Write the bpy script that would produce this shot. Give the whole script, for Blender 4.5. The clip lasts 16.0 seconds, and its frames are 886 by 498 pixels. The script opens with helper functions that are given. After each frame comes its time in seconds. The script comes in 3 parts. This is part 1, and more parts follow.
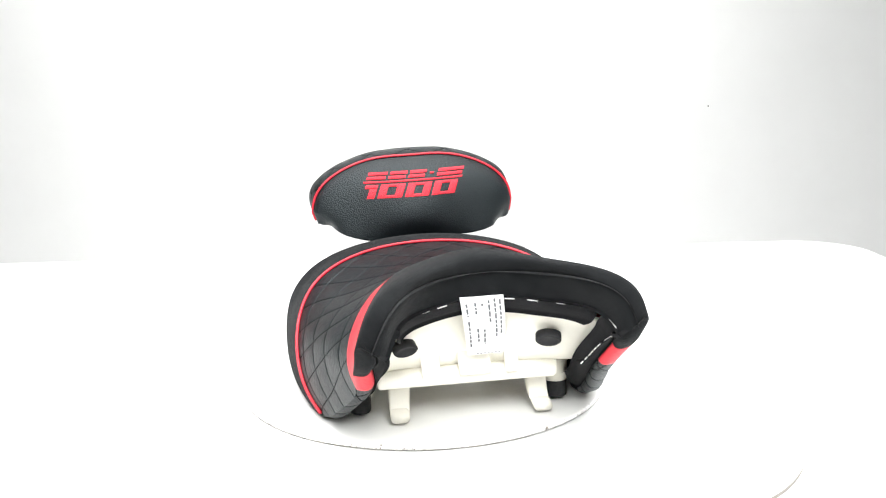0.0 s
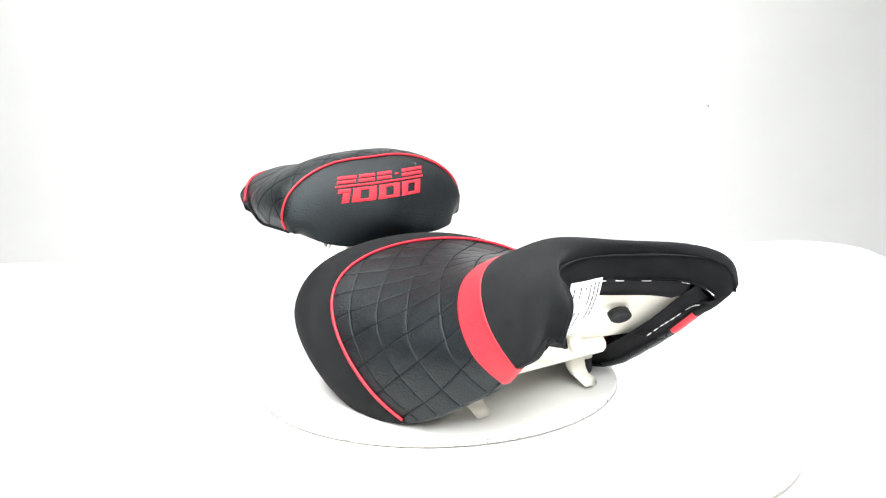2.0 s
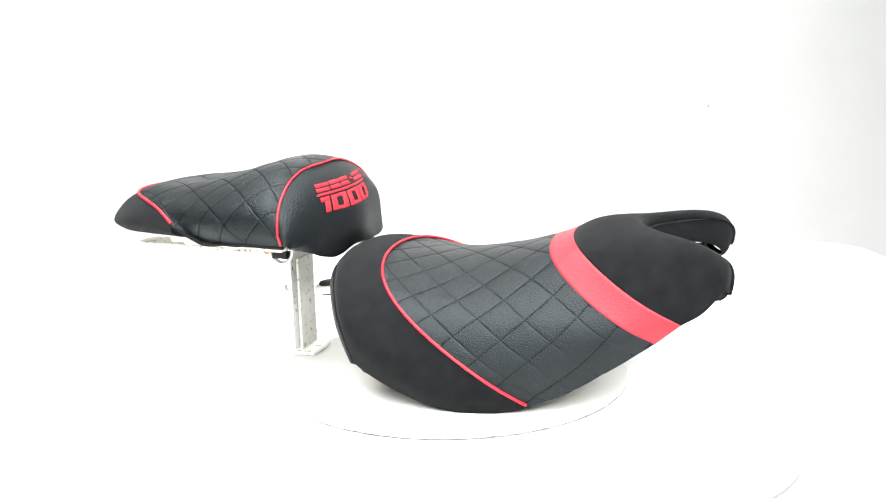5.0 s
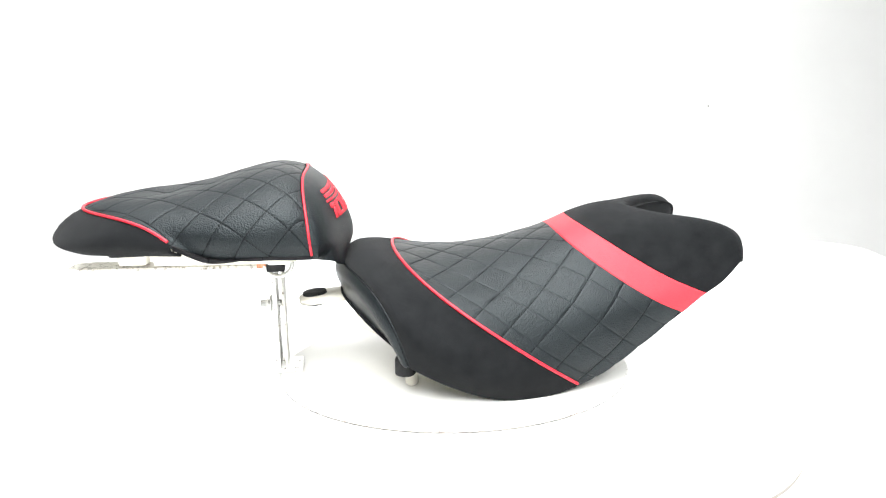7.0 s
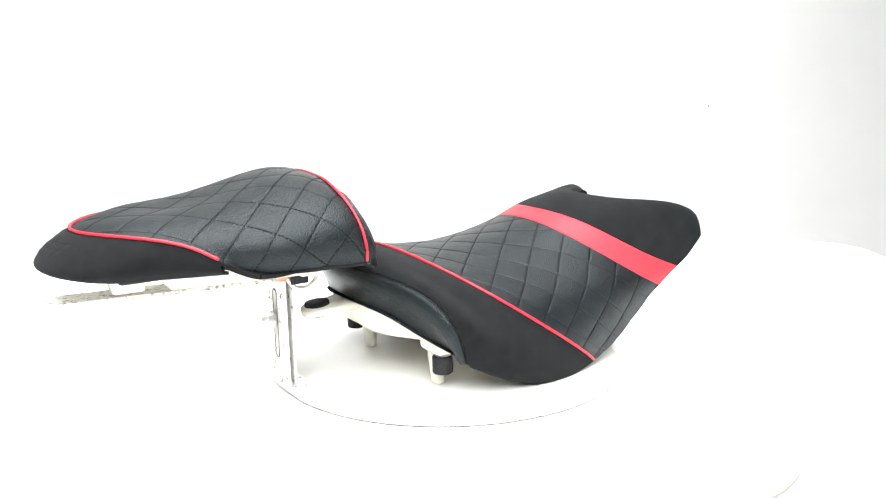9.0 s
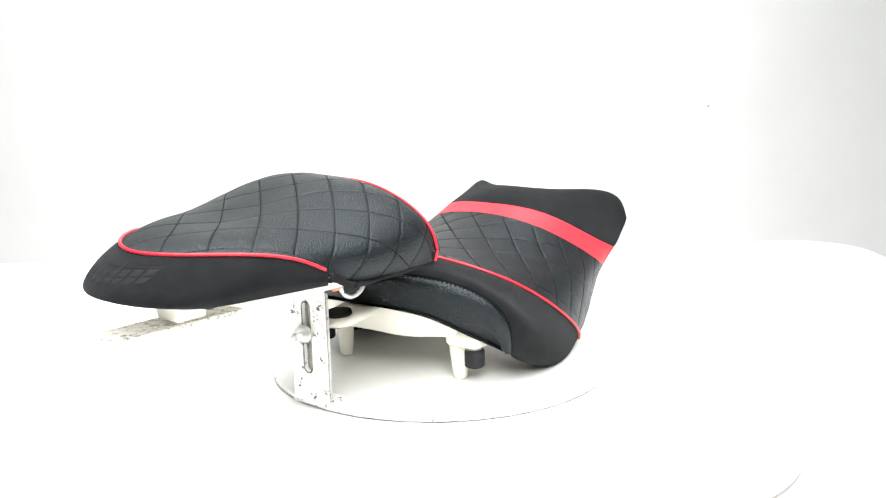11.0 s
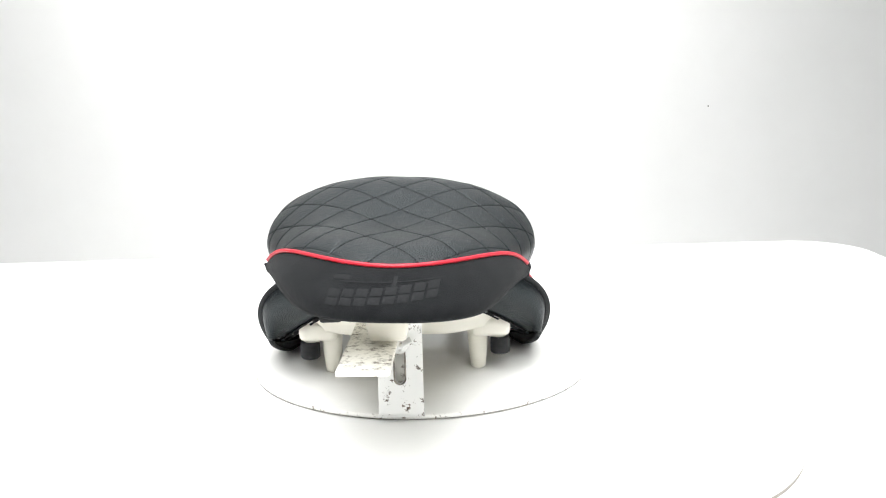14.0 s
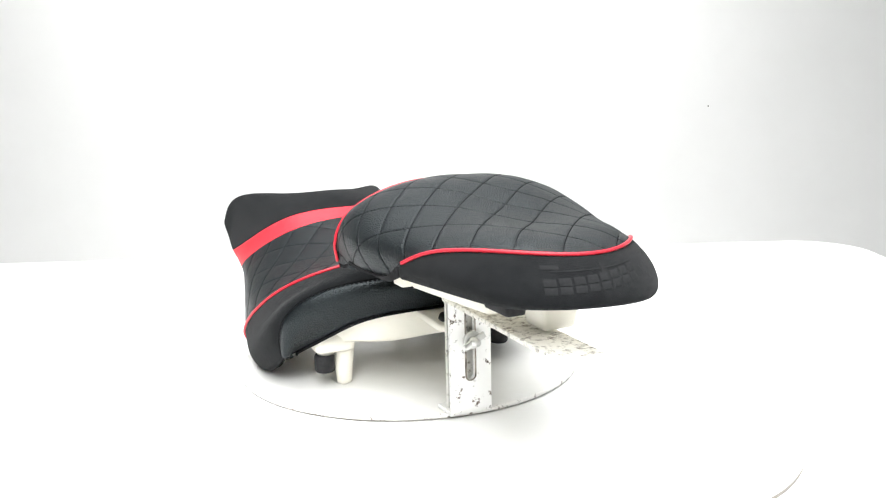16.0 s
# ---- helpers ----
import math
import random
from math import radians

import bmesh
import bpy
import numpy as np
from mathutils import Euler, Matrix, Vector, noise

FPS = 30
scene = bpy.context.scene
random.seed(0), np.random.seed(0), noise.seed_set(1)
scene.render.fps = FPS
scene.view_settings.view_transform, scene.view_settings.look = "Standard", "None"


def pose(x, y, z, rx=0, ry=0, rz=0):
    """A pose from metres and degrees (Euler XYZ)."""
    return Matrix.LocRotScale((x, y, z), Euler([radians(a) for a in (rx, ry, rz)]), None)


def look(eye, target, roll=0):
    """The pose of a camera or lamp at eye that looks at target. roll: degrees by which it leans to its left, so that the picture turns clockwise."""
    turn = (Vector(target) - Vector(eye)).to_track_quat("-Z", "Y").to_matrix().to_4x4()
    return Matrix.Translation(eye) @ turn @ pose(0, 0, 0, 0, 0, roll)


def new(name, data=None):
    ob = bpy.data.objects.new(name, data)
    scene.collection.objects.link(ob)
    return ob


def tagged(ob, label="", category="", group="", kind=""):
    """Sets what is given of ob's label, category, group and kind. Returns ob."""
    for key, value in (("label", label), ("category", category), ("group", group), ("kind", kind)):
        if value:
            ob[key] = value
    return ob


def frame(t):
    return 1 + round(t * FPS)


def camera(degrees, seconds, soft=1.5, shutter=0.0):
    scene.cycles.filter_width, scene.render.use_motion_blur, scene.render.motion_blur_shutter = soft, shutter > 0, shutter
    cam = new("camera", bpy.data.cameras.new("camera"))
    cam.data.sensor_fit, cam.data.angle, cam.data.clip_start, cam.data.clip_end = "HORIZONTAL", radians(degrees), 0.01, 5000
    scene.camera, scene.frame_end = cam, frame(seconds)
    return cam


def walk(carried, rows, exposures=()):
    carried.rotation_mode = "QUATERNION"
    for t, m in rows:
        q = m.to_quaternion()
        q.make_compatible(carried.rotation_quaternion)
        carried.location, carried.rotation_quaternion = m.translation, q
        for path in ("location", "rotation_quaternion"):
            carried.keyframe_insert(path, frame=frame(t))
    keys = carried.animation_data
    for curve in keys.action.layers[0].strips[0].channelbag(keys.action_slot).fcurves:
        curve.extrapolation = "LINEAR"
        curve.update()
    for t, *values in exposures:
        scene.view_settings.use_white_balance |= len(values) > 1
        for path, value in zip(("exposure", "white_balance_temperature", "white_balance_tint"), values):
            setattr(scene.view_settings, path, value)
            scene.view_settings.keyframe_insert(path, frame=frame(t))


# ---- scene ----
# ---------------------------------------------------------------- camera
cam = camera(49.75, 16.0, soft=1.15)
EYE = (0.0, -0.95, 0.333)
AIM = (EYE[0] + math.sin(0.0271) * math.cos(0.2006), EYE[1] + math.cos(0.0271) * math.cos(0.2006), EYE[2] - math.sin(0.2006))
STILL = look(EYE, AIM, math.degrees(-0.0238))
walk(cam, [(0.0, STILL), (16.0, STILL)],
     exposures=[(0.0, 0.06), (2.0, 0.14), (4.0, 0.30), (7.0, 0.36), (9.0, 0.32), (12.0, 0.09), (14.2, -0.06), (16.0, 0.0)])

# ---------------------------------------------------------------- light
world = bpy.data.worlds.new("studio_air")
scene.world = world
world.use_nodes = True
world.node_tree.nodes["Background"].inputs[0].default_value = (0.9, 0.95, 1.0, 1)
world.node_tree.nodes["Background"].inputs[1].default_value = 0.35


def area_lamp(name, eye, target, sx, sy, watts, colour, spread):
    data = bpy.data.lights.new(name, "AREA")
    data.shape, data.size, data.size_y = "RECTANGLE", sx, sy
    data.energy, data.color, data.spread = watts, colour, radians(spread)
    ob = new(name, data)
    ob.matrix_world = look(eye, target)
    return ob


area_lamp("ceiling_light_panel", (0.0, -0.1, 1.9), (0.0, 0.0, 0.0), 2.4, 2.0, 62, (0.985, 0.995, 1.0), 120)
# the front lamp is an added fill for faces turned to the camera
area_lamp("added_front_fill", (0.05, -2.2, 1.75), (0.0, 0.0, 0.05), 1.8, 1.2, 25, (0.985, 0.995, 1.0), 80)
area_lamp("wall_light_panel", (-0.15, 2.35, 1.45), (-0.15, 3.2, 0.35), 1.7, 0.25, 40, (1.0, 1.0, 0.99), 170)

# ---------------------------------------------------------------- materials


def material(name):
    m = bpy.data.materials.new(name)
    m.use_nodes = True
    nt = m.node_tree
    return m, nt, nt.nodes["Principled BSDF"]


def node(nt, kind, **values):
    n = nt.nodes.new(kind)
    for k, v in values.items():
        n.inputs[k].default_value = v
    return n


def coords(nt, scale=1.0):
    tc = nt.nodes.new("ShaderNodeTexCoord")
    mp = nt.nodes.new("ShaderNodeMapping")
    mp.inputs["Scale"].default_value = (scale, scale, scale)
    nt.links.new(tc.outputs["Object"], mp.inputs["Vector"])
    return mp.outputs["Vector"]


def ramp(nt, fac, stops):
    r = nt.nodes.new("ShaderNodeValToRGB")
    el = r.color_ramp.elements
    while len(el) < len(stops):
        el.new(0.5)
    for e, (pos, col) in zip(el, stops):
        e.position, e.color = pos, (*col, 1)
    nt.links.new(fac, r.inputs["Fac"])
    return r.outputs["Color"]


def bump(nt, height, strength, distance, normal=None):
    b = node(nt, "ShaderNodeBump", Strength=strength, Distance=distance)
    nt.links.new(height, b.inputs["Height"])
    if normal is not None:
        nt.links.new(normal, b.inputs["Normal"])
    return b.outputs["Normal"]


def leather(name, dark, light, grain=420, rough=(0.36, 0.5), strength=0.5):
    """Pebbled vinyl leather: voronoi pebbles, fine creases, a soft sheen."""
    m, nt, p = material(name)
    v = coords(nt)
    warp = node(nt, "ShaderNodeTexNoise", Scale=grain * 0.7, Detail=2.0)
    nt.links.new(v, warp.inputs["Vector"])
    mix = nt.nodes.new("ShaderNodeVectorMath")
    mix.operation = "MULTIPLY_ADD"
    mix.inputs[1].default_value = (0.00025, 0.00025, 0.00025)
    nt.links.new(warp.outputs["Color"], mix.inputs[0])
    nt.links.new(v, mix.inputs[2])
    vor = node(nt, "ShaderNodeTexVoronoi", Scale=grain)
    vor.feature = "F1"
    nt.links.new(mix.outputs[0], vor.inputs["Vector"])
    big = node(nt, "ShaderNodeTexNoise", Scale=22.0, Detail=4.0)
    nt.links.new(v, big.inputs["Vector"])
    col = ramp(nt, big.outputs["Fac"], [(0.3, dark), (0.7, light)])
    nt.links.new(col, p.inputs["Base Color"])
    rr = ramp(nt, big.outputs["Fac"], [(0.3, (rough[0],) * 3), (0.7, (rough[1],) * 3)])
    nt.links.new(rr, p.inputs["Roughness"])
    inv = nt.nodes.new("ShaderNodeMath")
    inv.operation = "SUBTRACT"
    inv.inputs[0].default_value = 1.0
    nt.links.new(vor.outputs["Distance"], inv.inputs[1])
    n1 = bump(nt, inv.outputs[0], strength, 0.0007)
    n2 = bump(nt, big.outputs["Fac"], 0.06, 0.003, n1)
    nt.links.new(n2, p.inputs["Normal"])
    p.inputs["Specular IOR Level"].default_value = 0.28
    p.inputs["Specular Tint"].default_value = (0.88, 0.98, 1.0, 1.0)
    return m


def suede(name, dark, light):
    m, nt, p = material(name)
    v = coords(nt)
    fine = node(nt, "ShaderNodeTexNoise", Scale=1500.0, Detail=3.0)
    mid = node(nt, "ShaderNodeTexNoise", Scale=55.0, Detail=6.0, Roughness=0.65)
    nt.links.new(v, fine.inputs["Vector"])
    nt.links.new(v, mid.inputs["Vector"])
    nt.links.new(ramp(nt, mid.outputs["Fac"], [(0.3, dark), (0.72, light)]), p.inputs["Base Color"])
    p.inputs["Roughness"].default_value = 0.95
    p.inputs["Specular IOR Level"].default_value = 0.12
    p.inputs["Sheen Weight"].default_value = 0.04
    p.inputs["Sheen Roughness"].default_value = 0.5
    nt.links.new(bump(nt, fine.outputs["Fac"], 0.8, 0.0008), p.inputs["Normal"])
    return m


def plain(name, dark, light, scale, rough, metal=0.0, strength=0.15, dist=0.001, spec=0.4, detail=5.0):
    m, nt, p = material(name)
    v = coords(nt)
    n = node(nt, "ShaderNodeTexNoise", Scale=scale, Detail=detail, Roughness=0.6)
    nt.links.new(v, n.inputs["Vector"])
    nt.links.new(ramp(nt, n.outputs["Fac"], [(0.32, dark), (0.68, light)]), p.inputs["Base Color"])
    p.inputs["Roughness"].default_value = rough
    p.inputs["Metallic"].default_value = metal
    p.inputs["Specular IOR Level"].default_value = spec
    nt.links.new(bump(nt, n.outputs["Fac"], strength, dist), p.inputs["Normal"])
    return m


def chipped(name, paint, under, scale, low, high):
    """White paint with chips and grime showing rust and dark metal."""
    m, nt, p = material(name)
    v = coords(nt)
    n = node(nt, "ShaderNodeTexNoise", Scale=scale, Detail=8.0, Roughness=0.72)
    nt.links.new(v, n.inputs["Vector"])
    g = node(nt, "ShaderNodeTexNoise", Scale=scale * 3.5, Detail=4.0)
    nt.links.new(v, g.inputs["Vector"])
    chips = ramp(nt, n.outputs["Fac"], [(low, (0, 0, 0)), (high, (1, 1, 1))])
    rust = ramp(nt, g.outputs["Fac"], [(0.35, (0.05, 0.045, 0.04)), (0.6, under)])
    mixer = nt.nodes.new("ShaderNodeMix")
    mixer.data_type = "RGBA"
    nt.links.new(chips, mixer.inputs["Factor"])
    mixer.inputs[6].default_value = (*paint, 1)
    nt.links.new(rust, mixer.inputs[7])
    nt.links.new(mixer.outputs[2], p.inputs["Base Color"])
    p.inputs["Roughness"].default_value = 0.5
    nt.links.new(bump(nt, chips, 0.3, 0.0006), p.inputs["Normal"])
    return m


BLACK_LEATHER = leather("black_leather", (0.0032, 0.0046, 0.0055), (0.0052, 0.0070, 0.0082), 720, (0.40, 0.46), 0.6)
SMOOTH_LEATHER = leather("black_leather_plain", (0.0032, 0.0046, 0.0055), (0.0052, 0.0070, 0.0082), 640, (0.30, 0.36), 0.6)
RED_LEATHER = leather("red_leather", (0.52, 0.018, 0.03), (0.62, 0.03, 0.042), 720, (0.46, 0.54), 0.4)
SUEDE = suede("black_suede", (0.0040, 0.0047, 0.0053), (0.0092, 0.0100, 0.0108))
CLOTH = plain("black_hem_cloth", (0.008, 0.008, 0.009), (0.016, 0.016, 0.017), 900, 0.9, 0, 0.5, 0.0006, 0.15)
THREAD = plain("black_thread", (0.003, 0.003, 0.0035), (0.005, 0.005, 0.006), 800, 0.9, 0, 0.2, 0.0003, 0.05)
PIPE_RED = plain("red_piping_vinyl", (0.46, 0.012, 0.026), (0.56, 0.020, 0.036), 300, 0.42, 0, 0.25, 0.0005)
EMBROIDERY = plain("red_embroidery", (0.45, 0.012, 0.025), (0.62, 0.025, 0.04), 1400, 0.6, 0, 0.8, 0.0008, 0.3)
EMBOSS = plain("embossed_grey_print", (0.0078, 0.0085, 0.0092), (0.0110, 0.0117, 0.0125), 500, 0.92, 0, 0.3, 0.0004, 0.25)
IVORY = plain("ivory_plastic", (0.76, 0.73, 0.64), (0.81, 0.785, 0.70), 30, 0.45, 0, 0.12, 0.002)
RUBBER = plain("black_rubber", (0.010, 0.010, 0.011), (0.018, 0.018, 0.019), 250, 0.7, 0, 0.3, 0.0006, 0.3)
STEEL = plain("zinc_steel", (0.55, 0.55, 0.53), (0.7, 0.7, 0.68), 180, 0.35, 0.9, 0.15, 0.0005)
STAPLE = plain("bright_staple_wire", (0.8, 0.8, 0.78), (0.9, 0.9, 0.88), 200, 0.35, 0.6, 0.05, 0.0003)
COPPER = plain("copper_bolt", (0.5, 0.2, 0.1), (0.6, 0.3, 0.18), 150, 0.4, 0.8)
PAPER = plain("white_label_cloth", (0.80, 0.80, 0.79), (0.86, 0.86, 0.85), 350, 0.8, 0, 0.2, 0.0004, 0.2)
INK = plain("grey_label_ink", (0.10, 0.10, 0.11), (0.2, 0.2, 0.21), 900, 0.8)
PAINT = chipped("chipped_white_paint", (0.84, 0.84, 0.82), (0.14, 0.09, 0.06), 130, 0.585, 0.615)
GREYED = chipped("scratched_grey_white_paint", (0.60, 0.59, 0.55), (0.22, 0.17, 0.12), 150, 0.55, 0.66)
GRIME = chipped("grimy_white_paint", (0.78, 0.76, 0.69), (0.16, 0.12, 0.07), 190, 0.50, 0.66)
RIM = chipped("worn_board_rim", (0.80, 0.79, 0.76), (0.20, 0.14, 0.10), 170, 0.55, 0.63)
WORN = chipped("bare_board_edge", (0.34, 0.30, 0.25), (0.10, 0.07, 0.05), 90, 0.40, 0.60)
BOARD = plain("white_turntable_board", (0.70, 0.695, 0.665), (0.75, 0.745, 0.72), 14, 0.4, 0, 0.06, 0.002)
TABLE = plain("white_table_top", (0.82, 0.82, 0.81), (0.85, 0.85, 0.845), 6, 0.45, 0, 0.05, 0.002)
# dark grey stands for the shade on the white board's edge
EDGE = plain("board_edge_shade", (0.22, 0.20, 0.18), (0.28, 0.26, 0.23), 25, 0.6)
WALL = plain("white_wall_paint", (0.775, 0.777, 0.77), (0.80, 0.802, 0.796), 3, 0.85, 0, 0.03, 0.002, 0.2)
FLOOR = plain("white_floor", (0.80, 0.80, 0.79), (0.84, 0.84, 0.83), 5, 0.6)

# ---------------------------------------------------------------- mesh helpers


def mesh_object(name, bm, mat, parent=None, label="", smooth=True):
    bmesh.ops.recalc_face_normals(bm, faces=bm.faces)
    data = bpy.data.meshes.new(name)
    bm.to_mesh(data)
    bm.free()
    data.materials.append(mat)
    if smooth:
        for f in data.polygons:
            f.use_smooth = True
    ob = new(name, data)
    if parent is not None:
        ob.parent = parent
    if label:
        ob["label"] = label
    return ob


def part(name, bm, mat, parent, label="", smooth=True):
    return mesh_object(name, bm, mat, parent, label, smooth)


def grid_mesh(P, closed=False):
    """bmesh of a grid of points P[i, j]."""
    bm = bmesh.new()
    n, m = P.shape[:2]
    vs = [[bm.verts.new(P[i, j]) for j in range(m)] for i in range(n)]
    for i in range(n - 1):
        for j in range(m - 1 + (1 if closed else 0)):
            k = (j + 1) % m
            bm.faces.new((vs[i][j], vs[i][k], vs[i + 1][k], vs[i + 1][j]))
    return bm


def raw_mesh(name, verts, faces, mat, parent, label="", smooth=True):
    data = bpy.data.meshes.new(name)
    data.from_pydata([tuple(v) for v in verts], [], faces)
    data.update()
    data.materials.append(mat)
    if smooth:
        data.polygons.foreach_set("use_smooth", [True] * len(data.polygons))
    ob = new(name, data)
    ob.parent = parent
    if label:
        ob["label"] = label
    return ob


def spline(v, P, vv):
    """Natural cubic spline through P at v, sampled at vv."""
    v, P, vv = np.asarray(v, float), np.asarray(P, float), np.asarray(vv, float)
    n, h = len(v), np.diff(v)
    A, B = np.zeros((n, n)), np.zeros((n, P.shape[1]))
    A[0, 0] = A[-1, -1] = 1
    for i in range(1, n - 1):
        A[i, i - 1], A[i, i], A[i, i + 1] = h[i - 1], 2 * (h[i - 1] + h[i]), h[i]
        B[i] = 6 * ((P[i + 1] - P[i]) / h[i] - (P[i] - P[i - 1]) / h[i - 1])
    M = np.linalg.solve(A, B)
    k = np.clip(np.searchsorted(v, vv, side="right") - 1, 0, n - 2)
    a, b, hk = (v[k + 1] - vv)[:, None], (vv - v[k])[:, None], h[k][:, None]
    return (M[k] * a ** 3 + M[k + 1] * b ** 3) / (6 * hk) + (P[k] / hk - M[k] * hk / 6) * a + (P[k + 1] / hk - M[k + 1] * hk / 6) * b


def rib(centre, q1, q2, end, n=161, curl=None):
    """A mirrored cross seam: centre (y, z), then three points (x, y, z) down one side; curl: how far its ends turn in under the edge."""
    half = np.array([(0.0, *centre), q1, q2, end])
    full = np.concatenate([half[:0:-1] * [-1, 1, 1], half])
    d = np.concatenate([[0], np.cumsum(np.linalg.norm(np.diff(full, axis=0), axis=1) ** 0.7)])
    mid = spline(d / d[-1] * 2 - 1, full, np.linspace(-1, 1, n))
    if curl is None:
        return mid
    f = np.linspace(0, 1, 9)[1:]
    turn = np.stack([-curl * np.sin(f * 1.5), 0.25 * curl * f, -0.22 * curl * np.sin(math.pi * f) + 0.3 * curl * f ** 2], axis=1)
    right = mid[-1] + turn
    left = mid[0] + turn * [-1, 1, 1]
    return np.concatenate([left[::-1], mid, right])


def loft(ribs, counts):
    """Spline surface through ribs; returns one grid for each gap between two ribs."""
    R = np.array(ribs)
    step = np.linalg.norm(np.diff(R, axis=0), axis=2).mean(axis=1) ** 0.6
    s = np.concatenate([[0], np.cumsum(step)])
    flat = R.reshape(len(R), -1)
    out = []
    for i, c in enumerate(counts):
        ss = np.linspace(s[i], s[i + 1], c)
        out.append(spline(s, flat, ss).reshape(c, R.shape[1], 3))
    return out


def normals(P):
    a, b = np.gradient(P, axis=0), np.gradient(P, axis=1)
    n = np.cross(a, b)
    n /= np.maximum(np.linalg.norm(n, axis=2, keepdims=True), 1e-12)
    a, b = n.shape[0] // 2, n.shape[1] // 2
    up = n[a, b, 2]
    if abs(up) < 0.35:
        up = float(n[a, b] @ (P[a, b] - P.mean(axis=(0, 1))))
    return n if up > 0 else -n


def shell(name, P, mat, parent, label="", thick=0.003):
    """A sheet of cover with real thickness, turned in at its border."""
    N = normals(P)
    inner = P - N * thick
    n, m = P.shape[:2]
    verts = np.concatenate([P.reshape(-1, 3), inner.reshape(-1, 3)])
    k = n * m
    faces = []
    for i in range(n - 1):
        for j in range(m - 1):
            a = i * m + j
            faces.append((a, a + 1, a + m + 1, a + m))
    border = [j for j in range(m)] + [i * m + m - 1 for i in range(1, n)] + [(n - 1) * m + j for j in range(m - 2, -1, -1)] + [i * m for i in range(n - 2, 0, -1)]
    for a, b in zip(border, border[1:] + border[:1]):
        faces.append((b, a, a + k, b + k))
    return raw_mesh(name, verts, faces, mat, parent, label)


def tube(name, C, radius, mat, parent, label="", sides=8):
    C = np.asarray(C, float)
    T = np.gradient(C, axis=0)
    T /= np.linalg.norm(T, axis=1, keepdims=True)
    ref = np.array([0.0, 0.0, 1.0])
    rings = []
    for c, t in zip(C, T):
        u = np.cross(t, ref)
        if np.linalg.norm(u) < 0.05:
            u = np.cross(t, (0, 1, 0))
        u /= np.linalg.norm(u)
        w = np.cross(t, u)
        rings.append([c + radius * (math.cos(a) * u + math.sin(a) * w) for a in np.linspace(0, 2 * math.pi, sides, endpoint=False)])
    bm = grid_mesh(np.array(rings), closed=True)
    bm.verts.ensure_lookup_table()
    n = len(rings)
    bm.faces.new([bm.verts[j] for j in range(sides)])
    bm.faces.new([bm.verts[(n - 1) * sides + j] for j in range(sides)])
    return part(name, bm, mat, parent, label)


def block(sx, sy, sz, bevel=0.0015, segs=2):
    bm = bmesh.new()
    bmesh.ops.create_cube(bm, size=1)
    bmesh.ops.scale(bm, vec=(sx, sy, sz), verts=bm.verts)
    if bevel:
        bmesh.ops.bevel(bm, geom=bm.edges, offset=bevel, segments=segs, affect="EDGES", profile=0.6)
    return bm


def moved(bm, m):
    bmesh.ops.transform(bm, matrix=m, verts=bm.verts)
    return bm


def turned(profile, sides=28, squash=1.0):
    """A solid of revolution round z from (radius, z) pairs."""
    bm = bmesh.new()
    rings = [[bm.verts.new((r * math.cos(a), squash * r * math.sin(a), z)) for a in (2 * math.pi * k / sides for k in range(sides))] for r, z in profile]
    for a, b in zip(rings, rings[1:]):
        for k in range(sides):
            bm.faces.new((a[k], a[(k + 1) % sides], b[(k + 1) % sides], b[k]))
    bm.faces.new(rings[0])
    bm.faces.new(rings[-1])
    return bm


def slab(outline, z0, z1, bevel=0.0):
    """An upright prism over a closed outline in x, y."""
    bm = bmesh.new()
    lo = [bm.verts.new((x, y, z0)) for x, y in outline]
    hi = [bm.verts.new((x, y, z1)) for x, y in outline]
    bm.faces.new(lo)
    top = bm.faces.new(hi)
    for k in range(len(lo)):
        bm.faces.new((lo[k], lo[(k + 1) % len(lo)], hi[(k + 1) % len(lo)], hi[k]))
    if bevel:
        bmesh.ops.bevel(bm, geom=list(top.edges), offset=bevel, segments=2, affect="EDGES")
    return bm


POWERS = ((1, 0), (0, 1), (2, 0), (1, 1), (0, 2), (3, 0), (2, 1), (1, 2), (0, 3))


